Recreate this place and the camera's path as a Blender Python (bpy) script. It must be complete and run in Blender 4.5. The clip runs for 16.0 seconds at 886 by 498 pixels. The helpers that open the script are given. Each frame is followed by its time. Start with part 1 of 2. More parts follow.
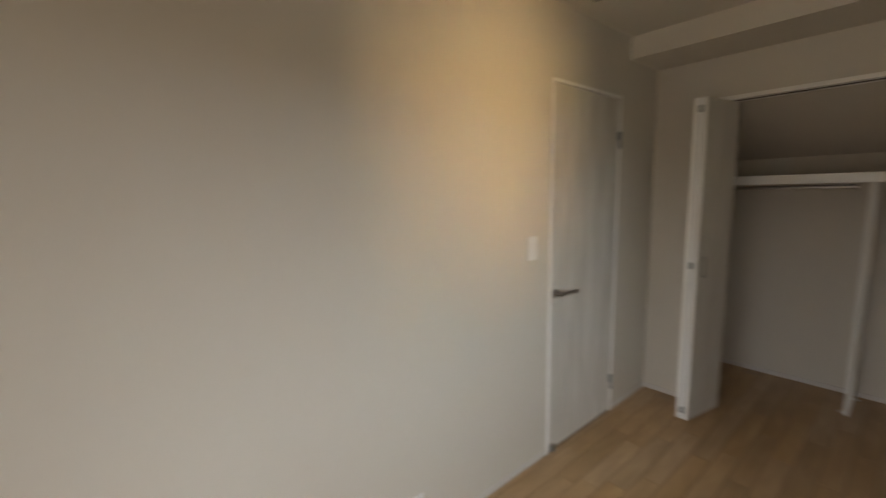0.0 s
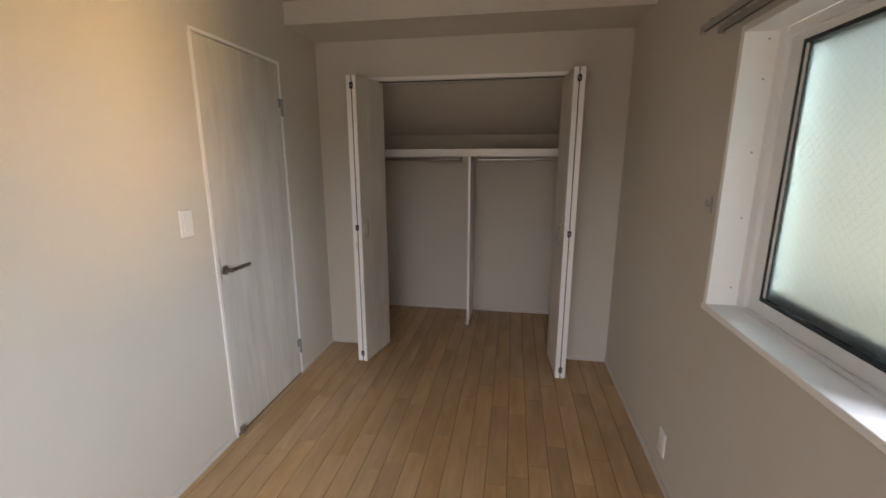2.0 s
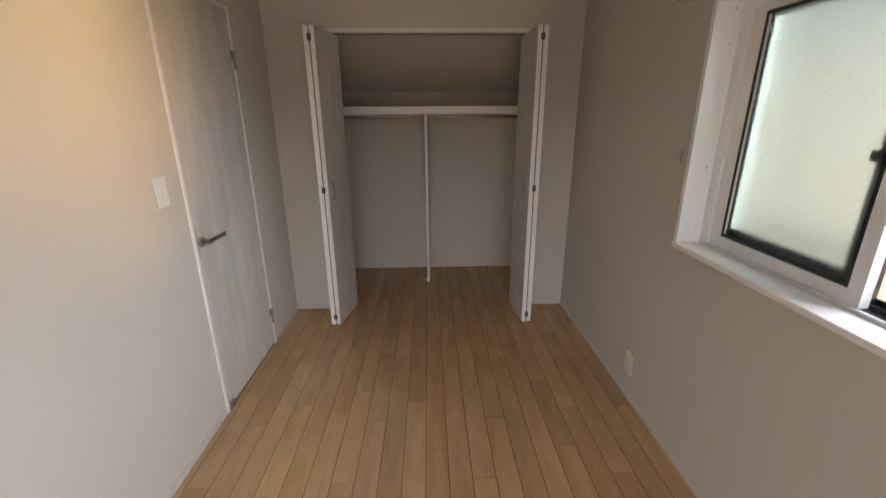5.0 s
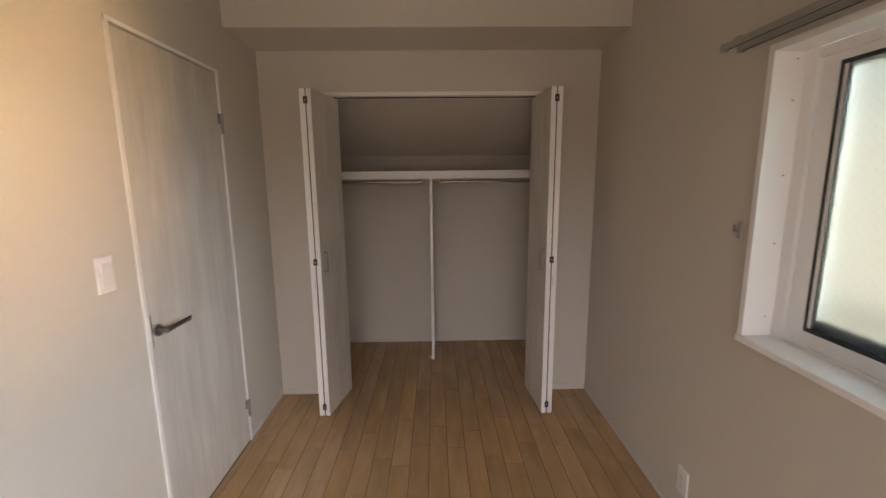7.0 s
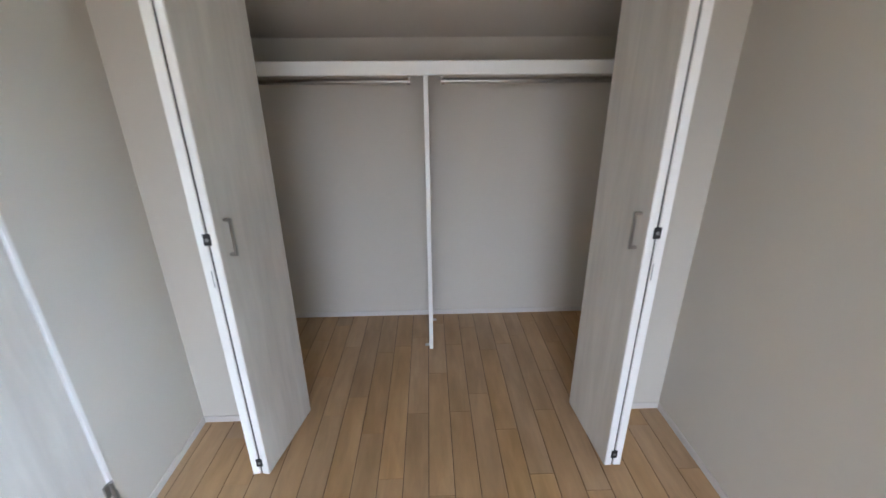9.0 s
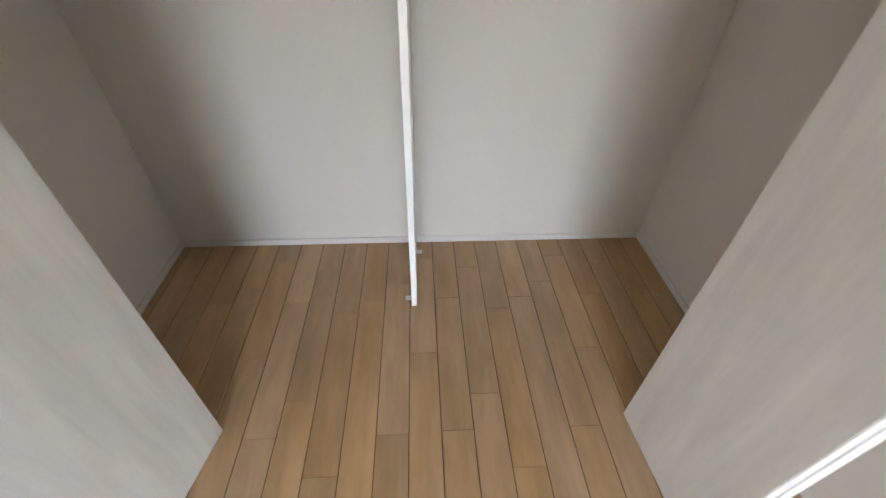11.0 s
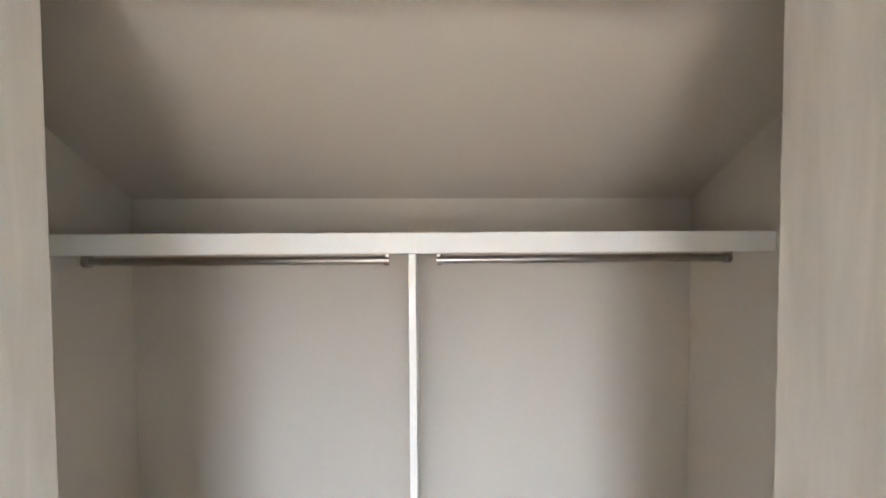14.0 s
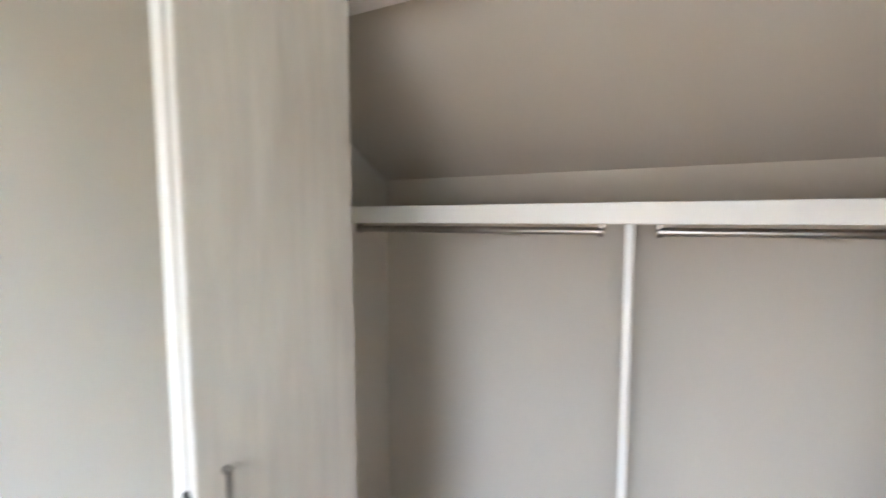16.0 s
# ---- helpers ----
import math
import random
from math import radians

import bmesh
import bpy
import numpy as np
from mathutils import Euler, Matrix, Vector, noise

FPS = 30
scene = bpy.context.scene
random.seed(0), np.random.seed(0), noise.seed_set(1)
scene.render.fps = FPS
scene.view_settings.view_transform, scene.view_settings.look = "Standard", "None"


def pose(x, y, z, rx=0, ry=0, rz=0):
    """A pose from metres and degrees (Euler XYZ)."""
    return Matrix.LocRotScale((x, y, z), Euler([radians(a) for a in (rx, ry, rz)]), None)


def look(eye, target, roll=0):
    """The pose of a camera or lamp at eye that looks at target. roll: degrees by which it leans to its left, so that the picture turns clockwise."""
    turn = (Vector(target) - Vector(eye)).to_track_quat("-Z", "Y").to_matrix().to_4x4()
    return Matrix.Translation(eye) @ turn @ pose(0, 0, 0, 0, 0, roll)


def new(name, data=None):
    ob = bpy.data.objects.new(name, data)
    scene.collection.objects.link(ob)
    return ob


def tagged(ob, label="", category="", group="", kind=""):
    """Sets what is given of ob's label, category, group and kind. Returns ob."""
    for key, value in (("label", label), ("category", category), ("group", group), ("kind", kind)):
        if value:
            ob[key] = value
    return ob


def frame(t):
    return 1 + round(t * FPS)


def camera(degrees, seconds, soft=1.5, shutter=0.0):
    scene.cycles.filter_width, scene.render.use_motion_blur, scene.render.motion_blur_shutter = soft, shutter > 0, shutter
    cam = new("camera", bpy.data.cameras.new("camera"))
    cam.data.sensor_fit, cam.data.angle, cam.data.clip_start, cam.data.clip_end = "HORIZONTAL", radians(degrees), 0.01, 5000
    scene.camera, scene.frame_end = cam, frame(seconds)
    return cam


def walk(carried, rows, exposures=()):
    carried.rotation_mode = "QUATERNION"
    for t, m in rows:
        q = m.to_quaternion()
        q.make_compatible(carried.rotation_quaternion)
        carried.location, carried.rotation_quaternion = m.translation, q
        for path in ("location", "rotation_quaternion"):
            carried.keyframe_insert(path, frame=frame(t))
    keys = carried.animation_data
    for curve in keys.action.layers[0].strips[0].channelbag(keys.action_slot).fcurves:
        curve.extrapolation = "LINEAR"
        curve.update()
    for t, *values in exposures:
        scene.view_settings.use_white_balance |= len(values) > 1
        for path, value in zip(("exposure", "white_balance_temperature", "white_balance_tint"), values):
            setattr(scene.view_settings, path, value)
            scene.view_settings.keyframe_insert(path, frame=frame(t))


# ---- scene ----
cam = camera(94.2, 16.0, shutter=0.5)
PATH = [
    (0, (1.271, -3.049, 1.479), (-0.236, -1.763, 1.206), -1.1),
    (0.5, (1.407, -2.971, 1.499), (0.358, -1.293, 1.208), -1.2),
    (1, (1.487, -2.939, 1.488), (0.763, -1.098, 1.191), -1.2),
    (1.5, (1.484, -2.926, 1.48), (0.955, -1.028, 1.14), -0.5),
    (2, (1.422, -2.965, 1.469), (1.097, -1.039, 1.042), -0.0),
    (2.5, (1.291, -3.03, 1.461), (1.131, -1.117, 0.9), -0.1),
    (3, (1.203, -3.015, 1.425), (1.155, -1.155, 0.692), -0.2),
    (3.5, (1.098, -2.998, 1.397), (1.139, -1.198, 0.527), 0.2),
    (4, (1.043, -3.03, 1.373), (1.116, -1.243, 0.479), 0.3),
    (4.5, (1.062, -3.045, 1.394), (1.132, -1.21, 0.602), 0.1),
    (5, (1.074, -3.055, 1.475), (1.138, -1.154, 0.86), -0.4),
    (5.2, (1.085, -3.063, 1.484), (1.143, -1.139, 0.943), -0.4),
    (7.3, (1.094, -2.569, 1.492), (1.124, -0.598, 1.154), -0.6),
    (7.5, (1.098, -2.453, 1.479), (1.125, -0.486, 1.12), -0.6),
    (8, (1.078, -2.129, 1.489), (1.115, -0.184, 1.024), -0.7),
    (8.5, (1.092, -1.808, 1.479), (1.126, 0.099, 0.878), -0.9),
    (9, (1.067, -1.522, 1.446), (1.125, 0.336, 0.707), -0.5),
    (9.2, (1.067, -1.409, 1.435), (1.126, 0.421, 0.629), -0.5),
    (11.5, (1.1, -0.511, 1.24), (1.212, 0.958, -0.112), 1.7),
    (12, (1.11, -0.535, 1.251), (1.214, 1.053, 0.039), 1.3),
    (12.5, (1.117, -0.56, 1.362), (1.213, 1.206, 0.427), 0.9),
    (13, (1.108, -0.605, 1.444), (1.202, 1.295, 0.827), 0.3),
    (13.5, (1.106, -0.632, 1.506), (1.189, 1.341, 1.186), -0.1),
    (14, (1.102, -0.664, 1.542), (1.178, 1.334, 1.476), -0.3),
    (14.5, (1.097, -0.682, 1.586), (1.139, 1.318, 1.568), -0.4),
    (15, (1.106, -0.694, 1.588), (1.055, 1.305, 1.594), -0.3),
    (15.5, (1.103, -0.698, 1.56), (0.774, 1.273, 1.468), -0.3),
    (16, (1.076, -0.735, 1.509), (0.227, 1.069, 1.357), -0.1),
]
EXPOSURES = [(0, -0.92, 7150, 13), (0.5, -0.65, 6850, 15), (2.0, -0.48, 6750, 18), (5.0, -0.5, 6900, 19), (7.4, -0.26, 7200, 23),
             (8.0, 0.1, 6650, 19), (8.4, 0.4, 5750, 12), (9.0, 0.8, 5500, 11), (11.5, 1.54, 5750, 9), (12.0, 1.6, 5750, 9), (14.5, 1.72, 5700, 10), (16, 1.64, 5650, 10)]
SKY_POWER = 1800
REAR_POWER = 1950
# emission strengths of the glowing backdrop panels outside
FACADE_GLOW = 1.4
PATCH_GLOW = 108.0
REAR_GLOW = 2.7
SLOPE = 0.52

walk(cam, [(t, look(eye, target, roll)) for t, eye, target, roll in PATH], EXPOSURES)

# ---- light ----
world = bpy.data.worlds.new("world")
scene.world = world
world.use_nodes = True
wn = world.node_tree
sky = wn.nodes.new("ShaderNodeTexSky")
sky.sky_type = "NISHITA"
sky.sun_disc = False
sky.sun_elevation = radians(38)
sky.sun_rotation = radians(-90)
wn.links.new(sky.outputs[0], wn.nodes["Background"].inputs[0])
wn.nodes["Background"].inputs[1].default_value = 0.15

sun = new("sun", bpy.data.lights.new("sun", "SUN"))
sun.data.energy = 3.0
sun.data.angle = radians(0.5)
sun.data.color = (1.0, 0.9, 0.76)
sun.matrix_world = look((-6, -2, 6), (0, -2, 0.8))

# sky light that falls through the window
sky_lamp = new("sky_light", bpy.data.lights.new("sky_light", "AREA"))
sky_lamp.data.shape = "RECTANGLE"
sky_lamp.data.size, sky_lamp.data.size_y = 5.0, 2.8
sky_lamp.data.energy = SKY_POWER
sky_lamp.data.color = (0.78, 0.885, 1.0)
sky_lamp.matrix_world = look((6.0, -3.0, 2.9), (0.6, -2.2, 0.6))


# sky light through the glazed balcony door behind
rear_lamp = new("rear_sky_light", bpy.data.lights.new("rear_sky_light", "AREA"))
rear_lamp.data.shape = "RECTANGLE"
rear_lamp.data.size, rear_lamp.data.size_y = 9.0, 5.6
rear_lamp.data.energy = REAR_POWER
rear_lamp.data.color = (0.86, 0.92, 1.0)
rear_lamp.matrix_world = look((1.06, -12.0, 5.2), (1.06, 0, 0.6))


# ---- materials ----
def material(name, colour, rough=0.6, metal=0.0, grain=None, bump=0.0, bump_scale=200.0, vary=0.06, vary_scale=3.0,
             random=0.0, stretch=(1, 1, 1), coat=0.0, streak=0.0, streak_size=(40, 40, 2.5)):
    """Base colour with broad and fine variation, and fine relief."""
    m = bpy.data.materials.new(name)
    m.use_nodes = True
    n, l = m.node_tree.nodes, m.node_tree.links
    p = n["Principled BSDF"]
    p.inputs["Roughness"].default_value = rough
    p.inputs["Metallic"].default_value = metal
    p.inputs["Coat Weight"].default_value = coat
    tc = n.new("ShaderNodeTexCoord")
    mp = n.new("ShaderNodeMapping")
    mp.inputs["Scale"].default_value = stretch
    l.new(tc.outputs["Object"], mp.inputs["Vector"])
    big = n.new("ShaderNodeTexNoise")
    big.inputs["Scale"].default_value = vary_scale
    big.inputs["Detail"].default_value = 4
    l.new(mp.outputs[0], big.inputs["Vector"])
    ramp = n.new("ShaderNodeMix")
    ramp.data_type = "RGBA"
    dark = grain or tuple(c * (1 - 2 * vary) for c in colour)
    ramp.inputs[6].default_value = (*colour, 1)
    ramp.inputs[7].default_value = (*dark, 1)
    mr = n.new("ShaderNodeMapRange")
    mr.inputs[1].default_value, mr.inputs[2].default_value = 0.35, 0.7
    l.new(big.outputs[0], mr.inputs[0])
    l.new(mr.outputs[0], ramp.inputs[0])
    out = ramp.outputs[2]
    if random:
        oi = n.new("ShaderNodeObjectInfo")
        hsv = n.new("ShaderNodeHueSaturation")
        rm = n.new("ShaderNodeMapRange")
        rm.inputs[3].default_value, rm.inputs[4].default_value = 1 - random, 1 + random * 0.7
        l.new(oi.outputs["Random"], rm.inputs[0])
        l.new(rm.outputs[0], hsv.inputs["Value"])
        l.new(out, hsv.inputs["Color"])
        wnz = n.new("ShaderNodeTexWhiteNoise")
        wnz.noise_dimensions = "1D"
        l.new(oi.outputs["Random"], wnz.inputs["W"])
        sm = n.new("ShaderNodeMapRange")
        sm.inputs[3].default_value, sm.inputs[4].default_value = 0.92, 1.05
        l.new(wnz.outputs["Value"], sm.inputs[0])
        l.new(sm.outputs[0], hsv.inputs["Saturation"])
        out = hsv.outputs[0]
        add = n.new("ShaderNodeVectorMath")
        sc = n.new("ShaderNodeVectorMath")
        sc.operation = "SCALE"
        sc.inputs[0].default_value = (17.0, 31.0, 5.0)
        l.new(oi.outputs["Random"], sc.inputs["Scale"])
        l.new(mp.outputs[0], add.inputs[0])
        l.new(sc.outputs[0], add.inputs[1])
        l.new(add.outputs[0], big.inputs["Vector"])
    if streak:
        # fine figure along the grain, different on every piece
        sp = n.new("ShaderNodeMapping")
        sp.inputs["Scale"].default_value = streak_size
        l.new(tc.outputs["Object"], sp.inputs["Vector"])
        fig = n.new("ShaderNodeTexNoise")
        fig.noise_dimensions = "4D"
        fig.inputs["Scale"].default_value = 1.0
        fig.inputs["Detail"].default_value = 6
        fig.inputs["Roughness"].default_value = 0.62
        fig.inputs["Distortion"].default_value = 0.6
        info = n.new("ShaderNodeObjectInfo")
        far = n.new("ShaderNodeMath")
        far.operation = "MULTIPLY"
        far.inputs[1].default_value = 60.0
        l.new(info.outputs["Random"], far.inputs[0])
        l.new(far.outputs[0], fig.inputs["W"])
        l.new(sp.outputs[0], fig.inputs["Vector"])
        amount = n.new("ShaderNodeMapRange")
        amount.inputs[1].default_value, amount.inputs[2].default_value = 0.32, 0.68
        amount.inputs[3].default_value, amount.inputs[4].default_value = 1 - streak, 1 + streak * 0.6
        l.new(fig.outputs[0], amount.inputs[0])
        tone = n.new("ShaderNodeHueSaturation")
        l.new(amount.outputs[0], tone.inputs["Value"])
        l.new(out, tone.inputs["Color"])
        out = tone.outputs[0]
    l.new(out, p.inputs["Base Color"])
    if bump:
        fine = n.new("ShaderNodeTexNoise")
        fine.inputs["Scale"].default_value = bump_scale
        fine.inputs["Detail"].default_value = 3
        l.new(mp.outputs[0], fine.inputs["Vector"])
        b = n.new("ShaderNodeBump")
        b.inputs["Strength"].default_value = bump
        b.inputs["Distance"].default_value = 0.002
        l.new(fine.outputs[0], b.inputs["Height"])
        l.new(b.outputs[0], p.inputs["Normal"])
    return m


WALLPAPER = material("wallpaper", (0.585, 0.545, 0.478), 0.75, bump=0.35, bump_scale=420, vary=0.012, vary_scale=1.3)
CEILING = material("ceiling_paper", (0.585, 0.545, 0.478), 0.8, bump=0.3, bump_scale=380, vary=0.012, vary_scale=1.1)
MAPLE = material("maple", (0.49, 0.315, 0.163), 0.36, grain=(0.385, 0.238, 0.108), bump=0.12, bump_scale=60,
                 vary_scale=3.0, random=0.155, stretch=(3.5, 0.8, 1), streak=0.13, streak_size=(30, 5, 1))
GROOVE = material("groove", (0.085, 0.042, 0.018), 0.8)
TRIM = material("trim_white", (0.82, 0.80, 0.77), 0.4, vary=0.01)
SKIRTING = material("skirting", (0.60, 0.565, 0.525), 0.5, vary=0.02)
DOOR_WOOD = material("whitewashed_wood", (0.615, 0.582, 0.53), 0.5, grain=(0.53, 0.495, 0.445), bump=0.15, bump_scale=90,
                     vary_scale=2.6, stretch=(4, 4, 0.8), streak=0.09, streak_size=(28, 28, 2.2))
EDGE_WHITE = material("edge_white", (0.86, 0.85, 0.83), 0.4, vary=0.01)
SHELF_WHITE = material("shelf_white", (0.87, 0.865, 0.84), 0.35, vary=0.015)
SHELF_TOP = material("shelf_top", (0.42, 0.30, 0.22), 0.5, vary=0.05)
STEEL = material("brushed_steel", (0.44, 0.42, 0.39), 0.28, 1.0, vary=0.05, vary_scale=30, bump=0.05, bump_scale=300)
NICKEL = material("satin_nickel", (0.36, 0.33, 0.30), 0.33, 1.0, vary=0.05, vary_scale=30)
BLACK = material("black_plastic", (0.02, 0.02, 0.02), 0.5)
ZINC = material("zinc", (0.28, 0.28, 0.28), 0.35, 0.9, vary=0.05, vary_scale=40)
PLASTIC = material("white_plastic", (0.72, 0.71, 0.69), 0.35, vary=0.01)
SLOT = material("slot_dark", (0.03, 0.03, 0.03), 0.6)
VINYL = material("window_vinyl", (0.78, 0.78, 0.77), 0.3, vary=0.015)
GASKET = material("gasket", (0.012, 0.02, 0.024), 0.5)
ALU_DARK = material("dark_aluminium", (0.035, 0.033, 0.032), 0.4, 0.6)
RAIL_GREY = material("rail_grey", (0.40, 0.39, 0.37), 0.35, 0.5)
HATCH_GREY = material("hatch_frame_grey", (0.33, 0.30, 0.27), 0.45, 0.4)
STUCCO = material("stucco", (0.62, 0.47, 0.34), 0.9, bump=0.5, bump_scale=60, vary=0.06, vary_scale=1.5)
ROOFING = material("roof_slate", (0.10, 0.095, 0.09), 0.8, bump=0.4, bump_scale=40, vary=0.1)
CONCRETE = material("concrete", (0.32, 0.31, 0.29), 0.85, bump=0.4, bump_scale=70, vary=0.1, vary_scale=2)


def frosted():
    m = bpy.data.materials.new("frosted_wired_glass")
    m.use_nodes = True
    n, l = m.node_tree.nodes, m.node_tree.links
    p = n["Principled BSDF"]
    p.inputs["Base Color"].default_value = (0.78, 0.89, 0.865, 1)
    p.inputs["Transmission Weight"].default_value = 1.0
    p.inputs["Roughness"].default_value = 0.42
    p.inputs["IOR"].default_value = 1.25
    tc = n.new("ShaderNodeTexCoord")
    v = n.new("ShaderNodeTexVoronoi")
    v.inputs["Scale"].default_value = 180
    l.new(tc.outputs["Object"], v.inputs["Vector"])
    b = n.new("ShaderNodeBump")
    b.inputs["Strength"].default_value = 0.25
    b.inputs["Distance"].default_value = 0.002
    l.new(v.outputs[0], b.inputs["Height"])
    l.new(b.outputs[0], p.inputs["Normal"])
    return m


FROSTED = frosted()


# emissive surface, standing in for daylight on what lies outside
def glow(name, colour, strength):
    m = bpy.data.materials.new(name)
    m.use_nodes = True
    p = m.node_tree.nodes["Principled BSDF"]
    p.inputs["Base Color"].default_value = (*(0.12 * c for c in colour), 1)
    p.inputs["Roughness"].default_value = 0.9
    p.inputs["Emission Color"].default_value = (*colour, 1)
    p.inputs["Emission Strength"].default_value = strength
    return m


# ---- mesh helpers ----
def box(bm, x0, x1, y0, y1, z0, z1, m=None):
    vs = [bm.verts.new((x, y, z)) for x in (x0, x1) for y in (y0, y1) for z in (z0, z1)]
    for f in ((0, 1, 3, 2), (4, 6, 7, 5), (0, 4, 5, 1), (2, 3, 7, 6), (0, 2, 6, 4), (1, 5, 7, 3)):
        bm.faces.new([vs[i] for i in f])
    if m is not None:
        bmesh.ops.transform(bm, matrix=m, verts=vs)
    return vs


def boxes(*dims):
    bm = bmesh.new()
    for d in dims:
        box(bm, *d)
    return bm


def soft_box(x0, x1, y0, y1, z0, z1, r=0.003, seg=2):
    bm = boxes((x0, x1, y0, y1, z0, z1))
    bmesh.ops.bevel(bm, geom=bm.edges[:], offset=r, segments=seg, affect="EDGES", profile=0.5)
    return bm


def rod(bm, a, b, r, seg=20, r2=None):
    a, b = Vector(a), Vector(b)
    d = b - a
    m = Matrix.Translation((a + b) / 2) @ d.to_track_quat("Z", "Y").to_matrix().to_4x4()
    bmesh.ops.create_cone(bm, cap_ends=True, segments=seg, radius1=r, radius2=r if r2 is None else r2, depth=d.length, matrix=m)


def rods(*items):
    bm = bmesh.new()
    for i in items:
        rod(bm, *i)
    return bm


def part(name, bm, mat, parent=None, label="", smooth=False):
    me = bpy.data.meshes.new(name)
    bmesh.ops.recalc_face_normals(bm, faces=bm.faces[:])
    bm.to_mesh(me)
    bm.free()
    me.materials.append(mat)
    if smooth:
        for p in me.polygons:
            p.use_smooth = True
        me.set_sharp_from_angle(angle=radians(35))
    ob = new(name, me)
    if parent:
        ob.parent = parent
    if label:
        tagged(ob, label)
    return ob


def thing(name, label, category, m=None, group="", kind=""):
    ob = new(name)
    ob.empty_display_size = 0.05
    if m is not None:
        ob.matrix_world = m
    return tagged(ob, label, category, group, kind)


def structure(name, bm, mat, label, category):
    return tagged(part(name, bm, mat), label, category, kind="structure")


# ---- the room: width 0..W along x, closet wall front at y = 0 ----
W, BACK, DEEP, TOP = 2.14, -4.3, 0.921, 2.402
TH, THICK_EAST = 0.12, 0.20
DY0, DY1, DZ = -1.228, -0.512, 2.036         # door opening
WY0, WY1, WZ0, WZ1 = -2.72, -1.38, 0.948, 1.885  # window opening
OX0, OX1, OZ = 0.29, 1.84, 2.016             # closet opening

structure("wall_west", boxes((-TH, 0, BACK - TH, DY0, 0, 2.6), (-TH, 0, DY1, DEEP + TH, 0, 2.6), (-TH, 0, DY0, DY1, DZ, 2.6)),
          WALLPAPER, "off-white textured wallpaper wall with a door", "wall")
structure("wall_east", boxes((W, W + THICK_EAST, BACK - TH, WY0, 0, 2.6), (W, W + THICK_EAST, WY1, DEEP + TH, 0, 2.6),
                             (W, W + THICK_EAST, WY0, WY1, 0, WZ0), (W, W + THICK_EAST, WY0, WY1, WZ1, 2.6)),
          WALLPAPER, "off-white textured wallpaper wall with a window", "wall")
structure("wall_south", boxes((0, 0.30, BACK - TH, BACK, 0, 2.6), (1.84, W, BACK - TH, BACK, 0, 2.6), (0.30, 1.84, BACK - TH, BACK, 2.0, 2.6)),
          WALLPAPER, "plain off-white wallpaper wall with a balcony opening", "wall")
structure("wall_north", boxes((0, OX0, 0, 0.118, 0, 2.6), (OX1, W, 0, 0.118, 0, 2.6), (OX0, OX1, 0, 0.118, OZ, 2.6)),
          WALLPAPER, "off-white wallpaper wall around the closet opening", "wall")
structure("wall_closet_back", boxes((0, W, DEEP, DEEP + TH, 0, 2.6)), WALLPAPER, "off-white wallpaper closet back wall", "wall")
structure("ceiling", boxes((-TH, W + THICK_EAST, BACK - TH, DEEP + TH, TOP, 2.62)), CEILING, "off-white papered flat ceiling", "ceiling")
structure("ceiling_beam", boxes((0, W, -0.40, 0, 2.272, TOP)), CEILING, "off-white papered boxed beam under the ceiling", "beam")

bm = bmesh.new()
prof = [(0.118, 1.684 + (DEEP - 0.118) * SLOPE), (DEEP, 1.684), (DEEP, 1.80), (0.118, 1.80 + (DEEP - 0.118) * SLOPE)]
va = [bm.verts.new((0, y, z)) for y, z in prof]
vb = [bm.verts.new((W, y, z)) for y, z in prof]
bm.faces.new(va), bm.faces.new(vb[::-1])
for i in range(4):
    j = (i + 1) % 4
    bm.faces.new((va[i], vb[i], vb[j], va[j]))
structure("ceiling_slope", bm, CEILING, "sloping off-white papered closet ceiling", "ceiling")

# skirting
BH, BT = 0.034, 0.007
for dims in ((0, BT, BACK, DY0 - 0.004, 0, BH), (0, BT, DY1 + 0.004, -BT, 0, BH), (W - BT, W, BACK, -BT, 0, BH),
             (0, OX0 - 0.012, -BT, 0, 0, BH), (OX1 + 0.012, W, -BT, 0, 0, BH), (BT, W - BT, DEEP - BT, DEEP, 0, BH),
             (0, BT, 0.118, DEEP, 0, BH), (W - BT, W, 0.118, DEEP, 0, BH), (0, 0.30, BACK, BACK + BT, 0, BH), (1.84, W, BACK, BACK + BT, 0, BH)):
    structure("baseboard", soft_box(*dims, r=0.002, seg=1), SKIRTING, "low off-white baseboard along the wall", "baseboard")


# ---- room door ----
def room_door():
    d = thing("door_1", "closed whitewashed wood-grain door in a thin white frame", "door", kind="structure")
    part("door_leaf", soft_box(-0.036, 0.002, DY0 + 0.017, DY1 - 0.015, 0.008, DZ - 0.020, 0.0015, 1), DOOR_WOOD, d)
    part("door_frame", boxes((-TH, 0.008, DY0 - 0.002, DY0 + 0.013, 0, DZ), (-TH, 0.008, DY1 - 0.011, DY1 + 0.002, 0, DZ),
                             (-TH, 0.0075, DY0 - 0.002, DY1 + 0.002, DZ - 0.013, DZ + 0.002)), TRIM, d, "thin white door frame")
    # dark sheet across the opening, painting the shade in the gaps round the leaf
    part("gap_shade", boxes((-0.06, -0.04, DY0 + 0.012, DY1 - 0.010, 0, DZ - 0.013)), SLOT, d, "dark sheet behind the leaf for the shade in its gaps")
    part("latch_plate", soft_box(0.0, 0.0035, DY0 + 0.028, DY0 + 0.034, 0.86, 0.99, 0.0008, 1), NICKEL, d)
    bm = rods(((0.002, -1.168, 0.920), (0.010, -1.168, 0.920), 0.025, 28), ((0.008, -1.168, 0.920), (0.050, -1.168, 0.920), 0.009, 16))
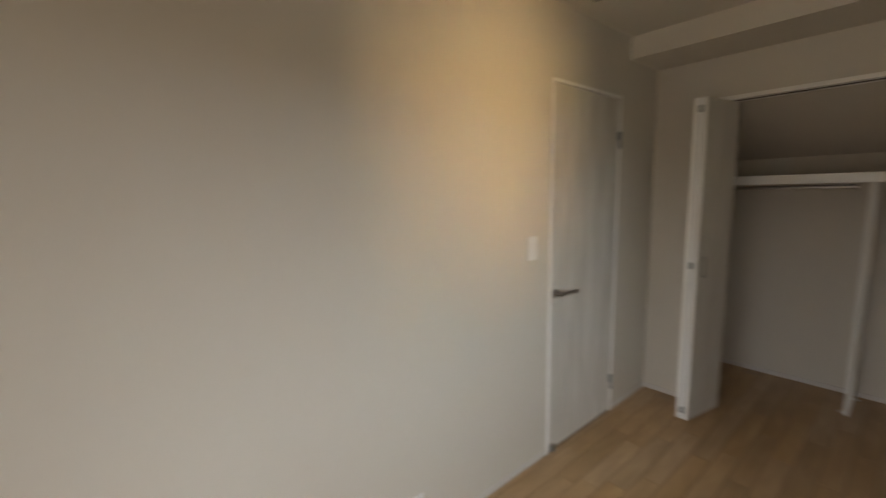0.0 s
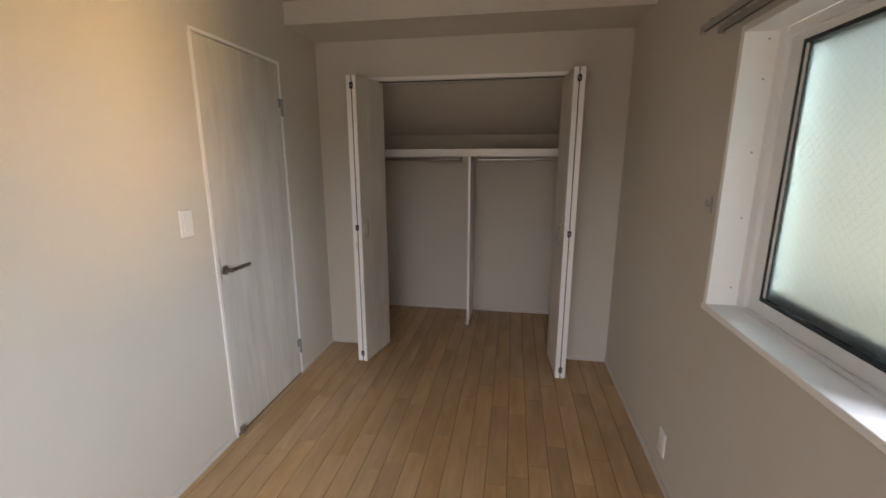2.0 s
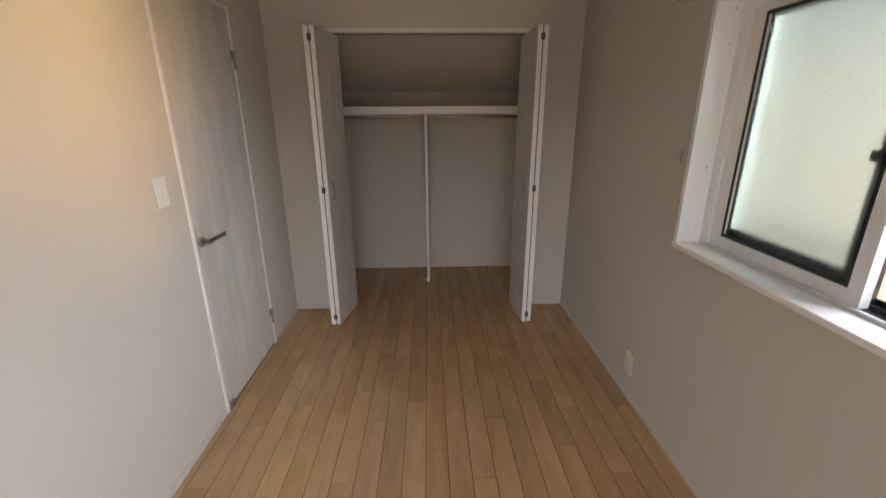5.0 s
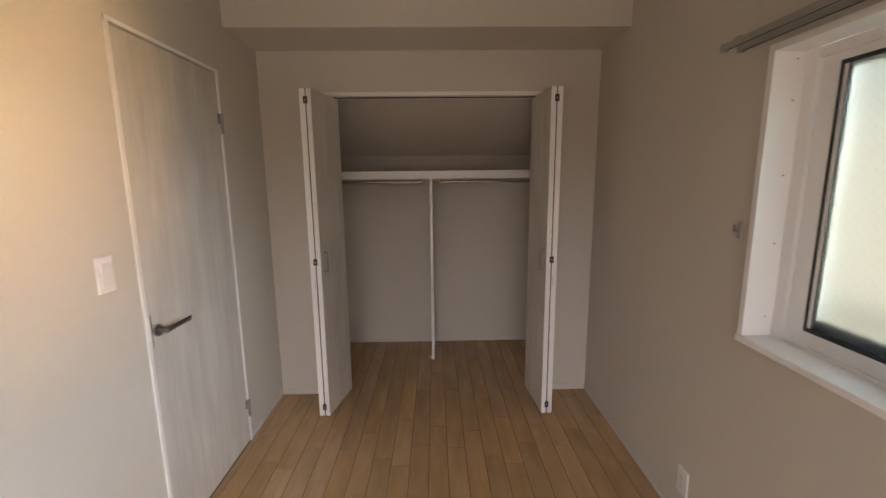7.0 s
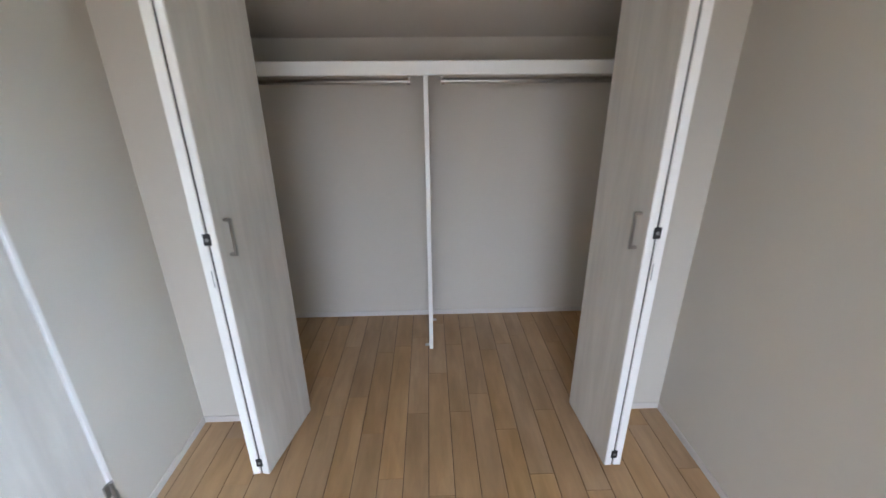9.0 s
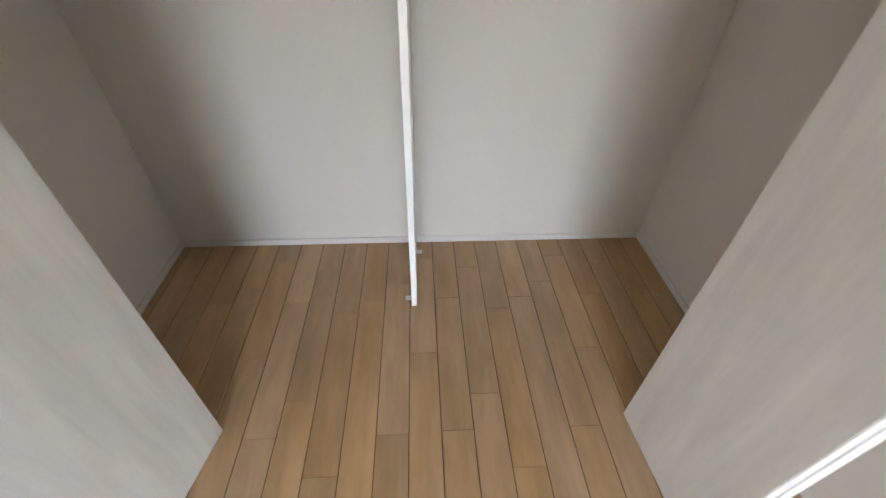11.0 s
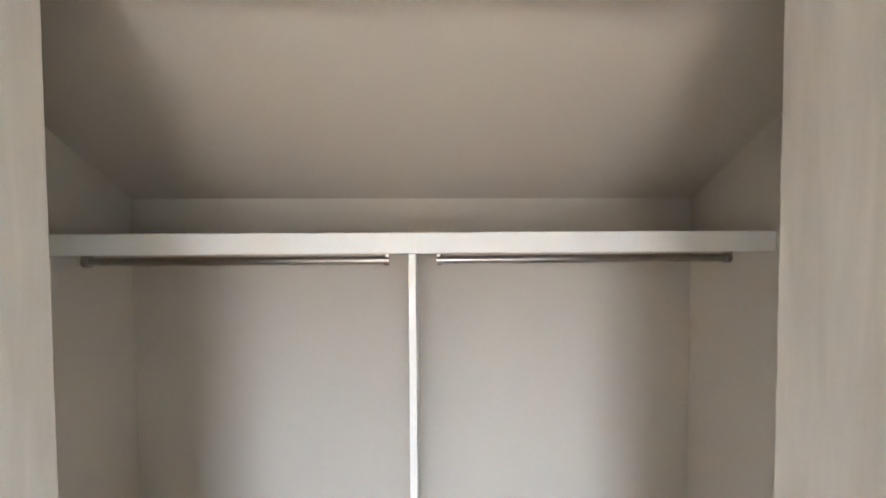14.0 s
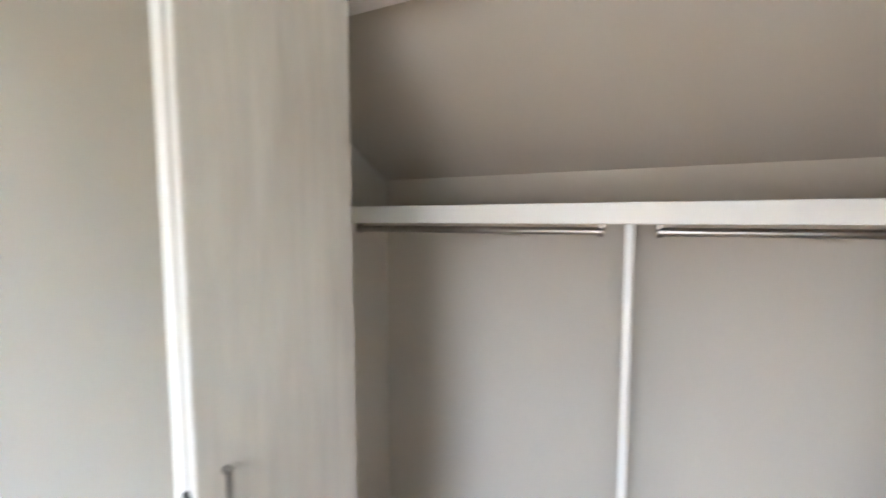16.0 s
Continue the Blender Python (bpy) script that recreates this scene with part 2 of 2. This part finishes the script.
    part("handle_rose", bm, NICKEL, d, "round satin nickel rose", True)
    bm = bmesh.new()
    sections = ((-1.176, 0.044, 0.920, 0.011, 0.009), (-1.150, 0.047, 0.922, 0.012, 0.010), (-1.115, 0.050, 0.923, 0.011, 0.010),
                (-1.060, 0.052, 0.922, 0.008, 0.011), (-1.030, 0.052, 0.921, 0.006, 0.012))
    rings = []
    for y, x, z, a, b in sections:
        rings.append([bm.verts.new((x + a * 0.75 * math.cos(k * math.pi / 6), y, z + b * math.sin(k * math.pi / 6))) for k in range(12)])
    for r0, r1 in zip(rings, rings[1:]):
        for k in range(12):
            bm.faces.new((r0[k], r0[(k + 1) % 12], r1[(k + 1) % 12], r1[k]))
    bm.faces.new(rings[0]), bm.faces.new(rings[-1])
    part("handle_lever", bm, NICKEL, d, "satin nickel lever", True)
    for z in (1.775, 0.208):
        y = DY1 - 0.012
        h = part("hinge", rods(((0.011, y, z - 0.05), (0.011, y, z - 0.001), 0.0075, 14), ((0.011, y, z + 0.001), (0.011, y, z + 0.05), 0.0075, 14)), ZINC, d, "steel hinge knuckle", True)
        part("hinge_plate", soft_box(0.002, 0.0075, y - 0.024, y - 0.002, z, z + 0.05, 0.001, 1), ZINC, h)
        part("hinge_plate", soft_box(0.002, 0.0095, y + 0.002, y + 0.016, z - 0.05, z, 0.001, 1), ZINC, h)
    part("door_stop", soft_box(0.002, 0.022, DY0 + 0.03, DY0 + 0.065, 0.004, 0.045, 0.004), NICKEL, d, "small dark metal stop at the foot")
    return d


room_door()


# ---- closet ----
def closet_frame():
    d = thing("closet_frame", "thin white frame lining the closet opening with a door track", "closet frame", kind="structure")
    part("jamb", boxes((OX0 - 0.012, OX0 + 0.012, -0.006, 0.121, 0, OZ)), TRIM, d)
    part("jamb", boxes((OX1 - 0.012, OX1 + 0.012, -0.006, 0.121, 0, OZ)), TRIM, d)
    part("head", boxes((OX0 - 0.012, OX1 + 0.012, -0.0065, 0.1215, OZ - 0.012, OZ + 0.012)), TRIM, d)
    part("track", boxes((OX0 + 0.012, OX1 - 0.012, 0.038, 0.054, OZ - 0.0165, OZ - 0.0125)), ALU_DARK, d, "dark grey metal track")
    return d


closet_frame()


def leaf(parent, foot, head, z0, z1, thick, name):
    """An upright slab whose inner face runs from foot to head in plan, thick to its right-hand side."""
    a, b = Vector((*foot, 0)), Vector((*head, 0))
    u = (b - a).normalized()
    n = Vector((u.y, -u.x, 0)) * thick
    bm = bmesh.new()
    lo = [bm.verts.new((p.x, p.y, z0)) for p in (a, b, b + n, a + n)]
    hi = [bm.verts.new((p.x, p.y, z1)) for p in (a, b, b + n, a + n)]
    bm.faces.new(lo[::-1]), bm.faces.new(hi)
    for i in range(4):
        j = (i + 1) % 4
        bm.faces.new((lo[i], lo[j], hi[j], hi[i]))
    bmesh.ops.bevel(bm, geom=bm.edges[:], offset=0.002, segments=2, affect="EDGES")
    ob = part(name, bm, DOOR_WOOD, parent)
    ob.data.materials.append(EDGE_WHITE)
    for p in ob.data.polygons:
        if abs(p.normal.dot(u)) > 0.7 or abs(p.normal.z) > 0.7:
            p.material_index = 1
    return u, n


def folding_door(seam, inner, jamb, side, label):
    """A pair of leaves folded back; side +1: hinged at the low-x jamb, -1 at the other."""
    d = thing("folding_door", label, "closet door", group="folding closet doors")
    t = 0.030
    z0, z1 = 0.012, 1.992
    sx, sy = seam
    if side > 0:
        u, n = leaf(d, (sx + 0.003, sy), (inner[0] - t, inner[1]), z0, z1, t, "inner_leaf")
        leaf(d, (jamb[0] + t, jamb[1]), (sx - 0.003, sy), z0, z1, t, "outer_leaf")
        face = Vector((sx + 0.003, sy, 0)) + n
    else:
        u, n = leaf(d, (inner[0] + t, inner[1]), (sx - 0.003, sy), z0, z1, t, "inner_leaf")
        leaf(d, (sx + 0.003, sy), (jamb[0] - t, jamb[1]), z0, z1, t, "outer_leaf")
        face = Vector((sx - 0.003, sy, 0)) + n
        u = -u
    nn = n.normalized()
    # pull handle on the face towards the opening
    c = face + u * 0.047
    hz0, hz1 = 0.938, 1.064
    h = part("pull_handle", boxes(), STEEL, d, "brushed steel bow pull")
    m = Matrix((( u.x, nn.x, 0, c.x), (u.y, nn.y, 0, c.y), (0, 0, 1, 0), (0, 0, 0, 1)))
    bm = bmesh.new()
    for dims in ((-0.005, 0.005, 0.018, 0.025, hz0, hz1), (-0.005, 0.005, 0, 0.018, hz0, hz0 + 0.009), (-0.005, 0.005, 0, 0.018, hz1 - 0.009, hz1)):
        box(bm, *dims, m=m)
    bmesh.ops.recalc_face_normals(bm, faces=bm.faces[:])
    bm.to_mesh(h.data)
    bm.free()
    # black strip paints the shade of the deep gap between the leaves
    part("seam_shade", boxes((sx - 0.003, sx + 0.003, sy + 0.006, sy + 0.012, z0, z1)), BLACK, d, "black strip for the shade in the fold")
    # hinges set in the seam
    for z in (0.072, 1.007, 1.930):
        hg = part("seam_hinge", soft_box(sx - 0.012, sx + 0.012, sy - 0.0035, sy + 0.004, z - 0.019, z + 0.019, 0.001, 1), BLACK, d, "small black hinge cup")
        part("hinge_pin", rods(((sx, sy - 0.005, z), (sx, sy, z), 0.006, 12)), ZINC, hg, "steel pin", True)
    for z in (0.872,):
        part("scuff_plate", boxes((sx - 0.009 * side - 0.002, sx - 0.009 * side, sy - 0.0022, sy, z - 0.03, z + 0.03)), ZINC, d, "thin magnet strip")
    part("pivot", rods(((inner[0] - 0.015 * side, inner[1] - 0.02, z1 - 0.002), (inner[0] - 0.015 * side, inner[1] - 0.02, OZ - 0.011), 0.006, 10),
                       ((inner[0] - 0.015 * side, inner[1] - 0.02, 0.0), (inner[0] - 0.015 * side, inner[1] - 0.02, z0 + 0.002), 0.006, 10)), BLACK, d, "black pivot pin")
    return d


folding_door((0.375, -0.302), (0.480, 0.046), (0.305, 0.055), 1, "whitewashed bifold closet door folded open by the door wall")
folding_door((1.781, -0.320), (1.720, 0.040), (1.825, 0.055), -1, "whitewashed bifold closet door folded open by the window wall")


def closet_shelf():
    d = thing("closet_shelf", "white closet shelf with a thick front edge on a divider", "shelf")
    part("board", boxes((0.0, W, 0.540, DEEP, 1.515, 1.549)), SHELF_TOP, d, "brown board top behind the white edge")
    part("front_edge", soft_box(0.0, W, 0.522, 0.540, 1.490, 1.551, 0.002, 1), SHELF_WHITE, d, "white front edge")
    part("cleat", boxes((0.0, 0.018, 0.56, DEEP, 1.497, 1.515)), SHELF_WHITE, d)
    part("cleat", boxes((W - 0.018, W, 0.56, DEEP, 1.497, 1.515)), SHELF_WHITE, d)
    return d


closet_shelf()


def closet_divider():
    d = thing("closet_divider", "narrow white upright divider panel under the shelf", "divider")
    part("panel", soft_box(1.047, 1.069, 0.521, DEEP - BT, 0.0, 1.4895, 0.0015, 1), SHELF_WHITE, d)
    part("bracket", boxes((1.022, 1.047, 0.553, 0.575, 0.0, 0.003), (1.044, 1.047, 0.553, 0.575, 0, 0.022)), PLASTIC, d, "small white angle bracket")
    part("bracket", boxes((1.069, 1.093, 0.835, 0.857, 0.0, 0.003), (1.069, 1.072, 0.835, 0.857, 0, 0.022)), PLASTIC, d, "small white angle bracket")
    return d


closet_divider()


def hanging_rod(x0, x1):
    d = thing("hanging_rod", "chrome hanging rod under the white closet shelf", "clothes rod", group="closet rods")
    z, y = 1.466, 0.628
    part("tube", rods(((x0 + 0.006, y, z), (x1 - 0.006, y, z), 0.0125, 24)), STEEL, d, "", True)
    for x, s in ((x0, 1), (x1, -1)):
        f = part("end_socket", rods(((x, y, z), (x + 0.016 * s, y, z), 0.0175, 24)), NICKEL, d, "chrome end socket", True)
        part("bracket", boxes((min(x, x + 0.012 * s), max(x, x + 0.012 * s), y - 0.014, y + 0.014, z, 1.515)), NICKEL, f, "chrome bracket up to the shelf")
    return d


hanging_rod(0.060, 0.983)
hanging_rod(1.131, 2.075)


# ---- wall fittings ----
def wall_switch():
    d = thing("light_switch", "white wall switch plate with one wide rocker", "switch")
    part("plate", soft_box(0, 0.008, -1.412, -1.342, 1.131, 1.251, 0.003), PLASTIC, d)
    part("rocker", soft_box(0.007, 0.011, -1.398, -1.356, 1.149, 1.233, 0.002), PLASTIC, d)


def outlet(x, y, z, s, label):
    """s: +1 faces +x, -1 faces -x."""
    d = thing("wall_outlet", label, "outlet", group="wall outlets")
    def bx(a, b, *r):
        return (min(x + s * a, x + s * b), max(x + s * a, x + s * b), *r)
    part("plate", soft_box(*bx(0, 0.008, y - 0.035, y + 0.035, z - 0.06, z + 0.06), 0.003), PLASTIC, d)
    part("insert", soft_box(*bx(0.006, 0.0095, y - 0.012, y + 0.012, z - 0.042, z + 0.042), 0.001, 1), PLASTIC, d)
    for dz in (-0.022, 0.022):
        bm = boxes(bx(0.0088, 0.0100, y - 0.007, y - 0.0055, z + dz - 0.004, z + dz + 0.004),
                   bx(0.0088, 0.0100, y + 0.0055, y + 0.007, z + dz - 0.004, z + dz + 0.004))
        part("slots", bm, SLOT, d, "dark plug slots")


wall_switch()
outlet(0, -2.137, 0.168, 1, "white double wall outlet near the floor by the door")
outlet(W, -1.166, 0.200, -1, "white wall outlet plate near the floor under the window")


# ---- window ----
GX = 2.265


def window():
    d = thing("window_1", "white framed sliding window with frosted glass, half open", "window", kind="structure")
    # lining of the reveal, a little proud of the wall
    part("lining", boxes((W - 0.010, GX - 0.0345, WY1 - 0.022, WY1, WZ0 + 0.001, WZ1)), EDGE_WHITE, d)
    part("lining", boxes((W - 0.010, GX - 0.035, WY0, WY0 + 0.022, WZ0 + 0.001, WZ1)), EDGE_WHITE, d)
    part("lining", boxes((W - 0.010, GX - 0.035, WY0 + 0.022, WY1 - 0.022, WZ1 - 0.022, WZ1)), TRIM, d)
    part("window_sill", soft_box(W - 0.016, GX - 0.0352, WY0 - 0.002, WY1 + 0.002, WZ0 - 0.018, WZ0 + 0.005, 0.003), EDGE_WHITE, d, "white sill board")
    for z in (1.02, 1.27, 1.49, 1.72, 1.84):
        part("screw", rods(((GX - 0.062, WY1 - 0.0235, z), (GX - 0.062, WY1 - 0.0215, z), 0.0028, 10)), ZINC, d, "small screw head in the lining", True)
    # fixed frame
    y0, y1, z0, z1 = WY0 + 0.022, WY1 - 0.022, WZ0, WZ1 - 0.022
    part("window_frame", boxes((GX - 0.035, GX + 0.085, y1 - 0.042, y1, z0, z1), (GX - 0.035, GX + 0.085, y0, y0 + 0.030, z0, z1),
                               (GX - 0.033, GX + 0.085, y0 + 0.030, y1 - 0.042, z1 - 0.03, z1), (GX - 0.033, GX - 0.022, y0 + 0.030, y1 - 0.042, z0, z0 + 0.016)), VINYL, d, "white vinyl frame")
    part("sill_track", boxes((GX - 0.021, GX + 0.085, y0 + 0.03, y1 - 0.042, z0 - 0.02, z0 + 0.013), (GX + 0.022, GX + 0.028, y0 + 0.03, y1 - 0.042, z0, z0 + 0.022),
                             (GX + 0.060, GX + 0.066, y0 + 0.03, y1 - 0.042, z0, z0 + 0.03)), ALU_DARK, d, "dark aluminium sliding track")

    def sash(name, a, b, x, inner, seal, stile, meet, foot):
        s = part(name, boxes((x - 0.015, x + 0.015, a, a + meet, z0 + 0.015, z1 - 0.030), (x - 0.015, x + 0.015, b - stile, b, z0 + 0.015, z1 - 0.030),
                             (x - 0.015, x + 0.015, a + meet, b - stile, z0 + 0.015, z0 + foot), (x - 0.015, x + 0.015, a + meet, b - stile, z1 - 0.053, z1 - 0.030)),
                 inner, d, "sash frame")
        ga, gb, g0, g1 = a + meet, b - stile, z0 + foot, z1 - 0.053
        # black gasket round the glass; the pale spacer of the double glazing shows along the closing stile
        part("gasket", boxes((x - 0.0155, x + 0.004, ga, ga + 0.012, g0, g1), (x - 0.0155, x + 0.004, gb - 0.006, gb, g0, g1),
                             (x - 0.0155, x + 0.004, ga + 0.012, gb - 0.006, g0, g0 + 0.012), (x - 0.0155, x + 0.004, ga + 0.012, gb - 0.006, g1 - 0.012, g1)),
             GASKET, s, "black glazing gasket")
        part("spacer", boxes((x - 0.010, x + 0.006, gb - 0.017, gb - 0.006, g0 + 0.012, g1 - 0.012)), seal, s, "pale glazing spacer")
        part("inner_seal", boxes((x - 0.008, x + 0.006, gb - 0.020, gb - 0.017, g0 + 0.012, g1 - 0.012)), GASKET, s, "thin dark seal")
        part("pane", boxes((x - 0.003, x + 0.003, ga + 0.010, gb - 0.018, g0 + 0.010, g1 - 0.010)), FROSTED, s, "frosted wired glass pane")
        # wire net cast in the glass, diamonds 22 mm wide
        bm = bmesh.new()
        xa = x - 0.0036
        for k in (1, -1):
            n = int((gb - ga + g1 - g0) / 0.032)
            for i in range(n):
                c = 0.032 * i - (g1 - g0 if k > 0 else 0)
                # line y = ga + c + k * (z - g0), clipped to the glass
                if k > 0:
                    h0, h1 = max(0, -c), min(g1 - g0, gb - ga - c)
                else:
                    h0, h1 = max(0, c - (gb - ga)), min(g1 - g0, c)
                if h1 - h0 > 0.02:
                    rod(bm, (xa, ga + c + k * h0, g0 + h0), (xa, ga + c + k * h1, g0 + h1), 0.00022, 4)
        part("wire_net", bm, VINYL, s, "fine wire net in the glass")
        return s

    mid = -2.071
    sash("sash", mid, y1 - 0.043, GX - 0.005, VINYL, VINYL, 0.058, 0.042, 0.060)
    s2 = sash("outer_sash", mid + 0.020, y1 - 0.004, GX + 0.034, ALU_DARK, GASKET, 0.026, 0.070, 0.078)
    part("crescent_lock", soft_box(GX + 0.011, GX + 0.0185, mid + 0.088, mid + 0.118, 1.350, 1.380, 0.004), ALU_DARK, s2, "dark sash lock")
    # dark frame of the sliding screen behind the open half
    part("screen_frame", boxes((GX + 0.062, GX + 0.080, mid - 0.040, mid - 0.006, z0 + 0.03, z1 - 0.03), (GX + 0.062, GX + 0.080, y0 + 0.030, y0 + 0.060, z0 + 0.03, z1 - 0.03),
                               (GX + 0.062, GX + 0.080, y0 + 0.060, mid - 0.040, z0 + 0.03, z0 + 0.065), (GX + 0.062, GX + 0.080, y0 + 0.060, mid - 0.040, z1 - 0.06, z1 - 0.03)),
         ALU_DARK, d, "dark aluminium screen frame")
    return d


window()


def curtain_rail():
    d = thing("curtain_rail", "double grey metal curtain rail above the window", "curtain rail")
    for x in (2.055, 2.112):
        r = part("rail", boxes((x - 0.008, x + 0.008, -2.80, -1.280, 1.905, 1.917), (x - 0.008, x - 0.005, -2.80, -1.280, 1.897, 1.905),
                               (x + 0.005, x + 0.008, -2.80, -1.280, 1.897, 1.905)), RAIL_GREY, d)
        part("slot", boxes((x - 0.005, x + 0.005, -2.79, -1.285, 1.8980, 1.9045)), SLOT, r, "dark slot under the rail")
        part("end_cap", soft_box(x - 0.011, x + 0.011, -1.287, -1.271, 1.892, 1.920, 0.003), RAIL_GREY, r)
    for y in (-1.355, -2.02, -2.72):
        part("bracket", boxes((2.042, W, y - 0.01, y + 0.01, 1.917, 1.921), (W - 0.004, W, y - 0.015, y + 0.015, 1.905, 1.95)), RAIL_GREY, d)


curtain_rail()


def tieback_hook():
    d = thing("tieback_hook", "small grey curtain tieback hook on the wall", "hook")
    part("plate", soft_box(W - 0.005, W, -1.340, -1.320, 1.277, 1.337, 0.002), RAIL_GREY, d)
    part("hook_arm", boxes((W - 0.026, W - 0.005, -1.334, -1.326, 1.302, 1.309), (W - 0.026, W - 0.022, -1.334, -1.326, 1.309, 1.324)), RAIL_GREY, d)


tieback_hook()


def ceiling_hatch():
    d = thing("ceiling_hatch", "papered attic hatch with a grey metal frame in the ceiling", "hatch")
    x0, x1, y0, y1 = 0.115, 0.64, -1.60, -1.035
    part("hatch_frame", boxes((x0, x1, y1 - 0.012, y1, TOP - 0.006, TOP + 0.002), (x0, x1, y0, y0 + 0.012, TOP - 0.006, TOP + 0.002),
                              (x0, x0 + 0.012, y0 + 0.012, y1 - 0.012, TOP - 0.006, TOP + 0.002), (x1 - 0.012, x1, y0 + 0.012, y1 - 0.012, TOP - 0.006, TOP + 0.002)), HATCH_GREY, d, "grey metal frame")
    part("hatch_panel", boxes((x0 + 0.012, x1 - 0.012, y0 + 0.012, y1 - 0.012, TOP - 0.003, TOP + 0.002)), CEILING, d)


ceiling_hatch()


def ceiling_hook():
    d = thing("ceiling_hook", "small white ceiling hook with a dark hole", "hook")
    part("base", rods(((0.644, -0.767, TOP - 0.012), (0.644, -0.767, TOP), 0.010, 16)), PLASTIC, d, "", True)
    part("stem", rods(((0.644, -0.767, TOP - 0.040), (0.644, -0.767, TOP - 0.012), 0.004, 12)), PLASTIC, d, "", True)
    part("hole", rods(((0.642, -0.7785, TOP - 0.008), (0.644, -0.773, TOP - 0.008), 0.003, 10)), SLOT, d, "dark hole")


ceiling_hook()

# ---- outside the window ----
structure("ground", boxes((-400, 400, -400, 400, -3.05, -3.0)), CONCRETE, "grey concrete ground below the window", "ground")
# cream panel, added to glow onto the upper west wall and the glass
structure("backdrop", boxes((7.0, 7.1, -16, -2.0, -3, 1.3)), glow("cream_glow_panel", (0.95, 0.97, 0.89), 2.2 * FACADE_GLOW), "unseen glowing cream panel across the lane", "backdrop")
# emission stands in for daylight on the peach front
structure("backdrop_house", boxes((7.2, 7.3, -2.0, 14, -3, 3.0)), glow("peach_facade_glow", (1.0, 0.82, 0.68), FACADE_GLOW), "glowing peach house front across the lane", "backdrop")
# unseen glowing panel, added to throw the warm patch on the west wall
structure("backdrop_warm_glow", boxes((6.2, 6.25, -4.3, -3.0, 0.2, 1.4)), glow("warm_glow_panel", (1.0, 0.69, 0.34), PATCH_GLOW), "unseen glowing panel for the warm patch on the door wall", "backdrop")
# unseen glowing panel, added for warm light on the closet's slope and back
structure("backdrop_rear", boxes((-3, 5, -8.1, -8, -3, 1.3)), glow("rear_glow_panel", (1.0, 0.87, 0.74), REAR_GLOW), "unseen glowing warm panel beyond the balcony opening", "backdrop")


def railing():
    d = thing("window_railing", "low dark metal railing outside the window", "railing")
    part("rail", boxes((2.52, 2.55, -3.1, -1.2, 1.005, 1.03)), ALU_DARK, d)
    part("rail", boxes((2.52, 2.55, -3.1, -1.2, 0.80, 0.82)), ALU_DARK, d)
    for i in range(17):
        y = -3.06 + i * 0.11
        part("baluster", rods(((2.535, y, 0.82), (2.535, y, 1.005), 0.007, 8)), ALU_DARK, d)
    for y in (-3.09, -1.21):
        part("arm", boxes((W + THICK_EAST, 2.55, y - 0.008, y + 0.008, 0.80, 0.818)), ALU_DARK, d)


railing()

# ---- floor: maple strips ----
floor = structure("floor", boxes((-TH, W + THICK_EAST, BACK - TH, DEEP + TH, -0.12, -0.0022)), GROOVE, "maple strip floor with narrow dark joints", "floor")
PITCH, BOARD, X0 = 0.1004, 1.818, 0.036
# butt joints along one board length, repeating every six strips
BUTTS = ((0.132, 0.738, 1.344), (0.497, 1.110, 1.714), (0.556, 1.050, 1.480), (0.008, 0.640, 1.220), (0.298, 0.800, 1.400), (0.013, 0.560, 1.190))
plank_meshes = {}


def plank_mesh(w, l):
    key = (round(w, 3), round(l, 3))
    if key not in plank_meshes:
        g, h, e = 0.0011, 0.0018, 0.0008
        bm = bmesh.new()
        w2, l2 = key[0] / 2 - g, key[1] / 2 - 0.0005
        lo = [bm.verts.new((sx * w2, sy * l2, -h)) for sx, sy in ((-1, -1), (1, -1), (1, 1), (-1, 1))]
        hi = [bm.verts.new((sx * (w2 - e), sy * (l2 - e * 0.5), 0)) for sx, sy in ((-1, -1), (1, -1), (1, 1), (-1, 1))]
        bm.faces.new(hi)
        for i in range(4):
            j = (i + 1) % 4
            bm.faces.new((lo[i], lo[j], hi[j], hi[i]))
        me = bpy.data.meshes.new("plank")
        bm.to_mesh(me)
        bm.free()
        me.materials.append(MAPLE)
        plank_meshes[key] = me
    return plank_meshes[key]


for c in range(-1, 22):
    xa, xb = max(0.0, X0 + c * PITCH), min(W, X0 + (c + 1) * PITCH)
    if xb - xa < 0.008:
        continue
    cuts = sorted(b + k * BOARD for b in BUTTS[c % 6] for k in range(-4, 2))
    for y0, y1 in zip(cuts, cuts[1:]):
        a, b = max(BACK, y0), min(DEEP, y1)
        if b - a > 0.02:
            p = new("plank", plank_mesh(xb - xa, b - a))
            p.location = ((xa + xb) / 2, (a + b) / 2, 0)
            p.parent = floor
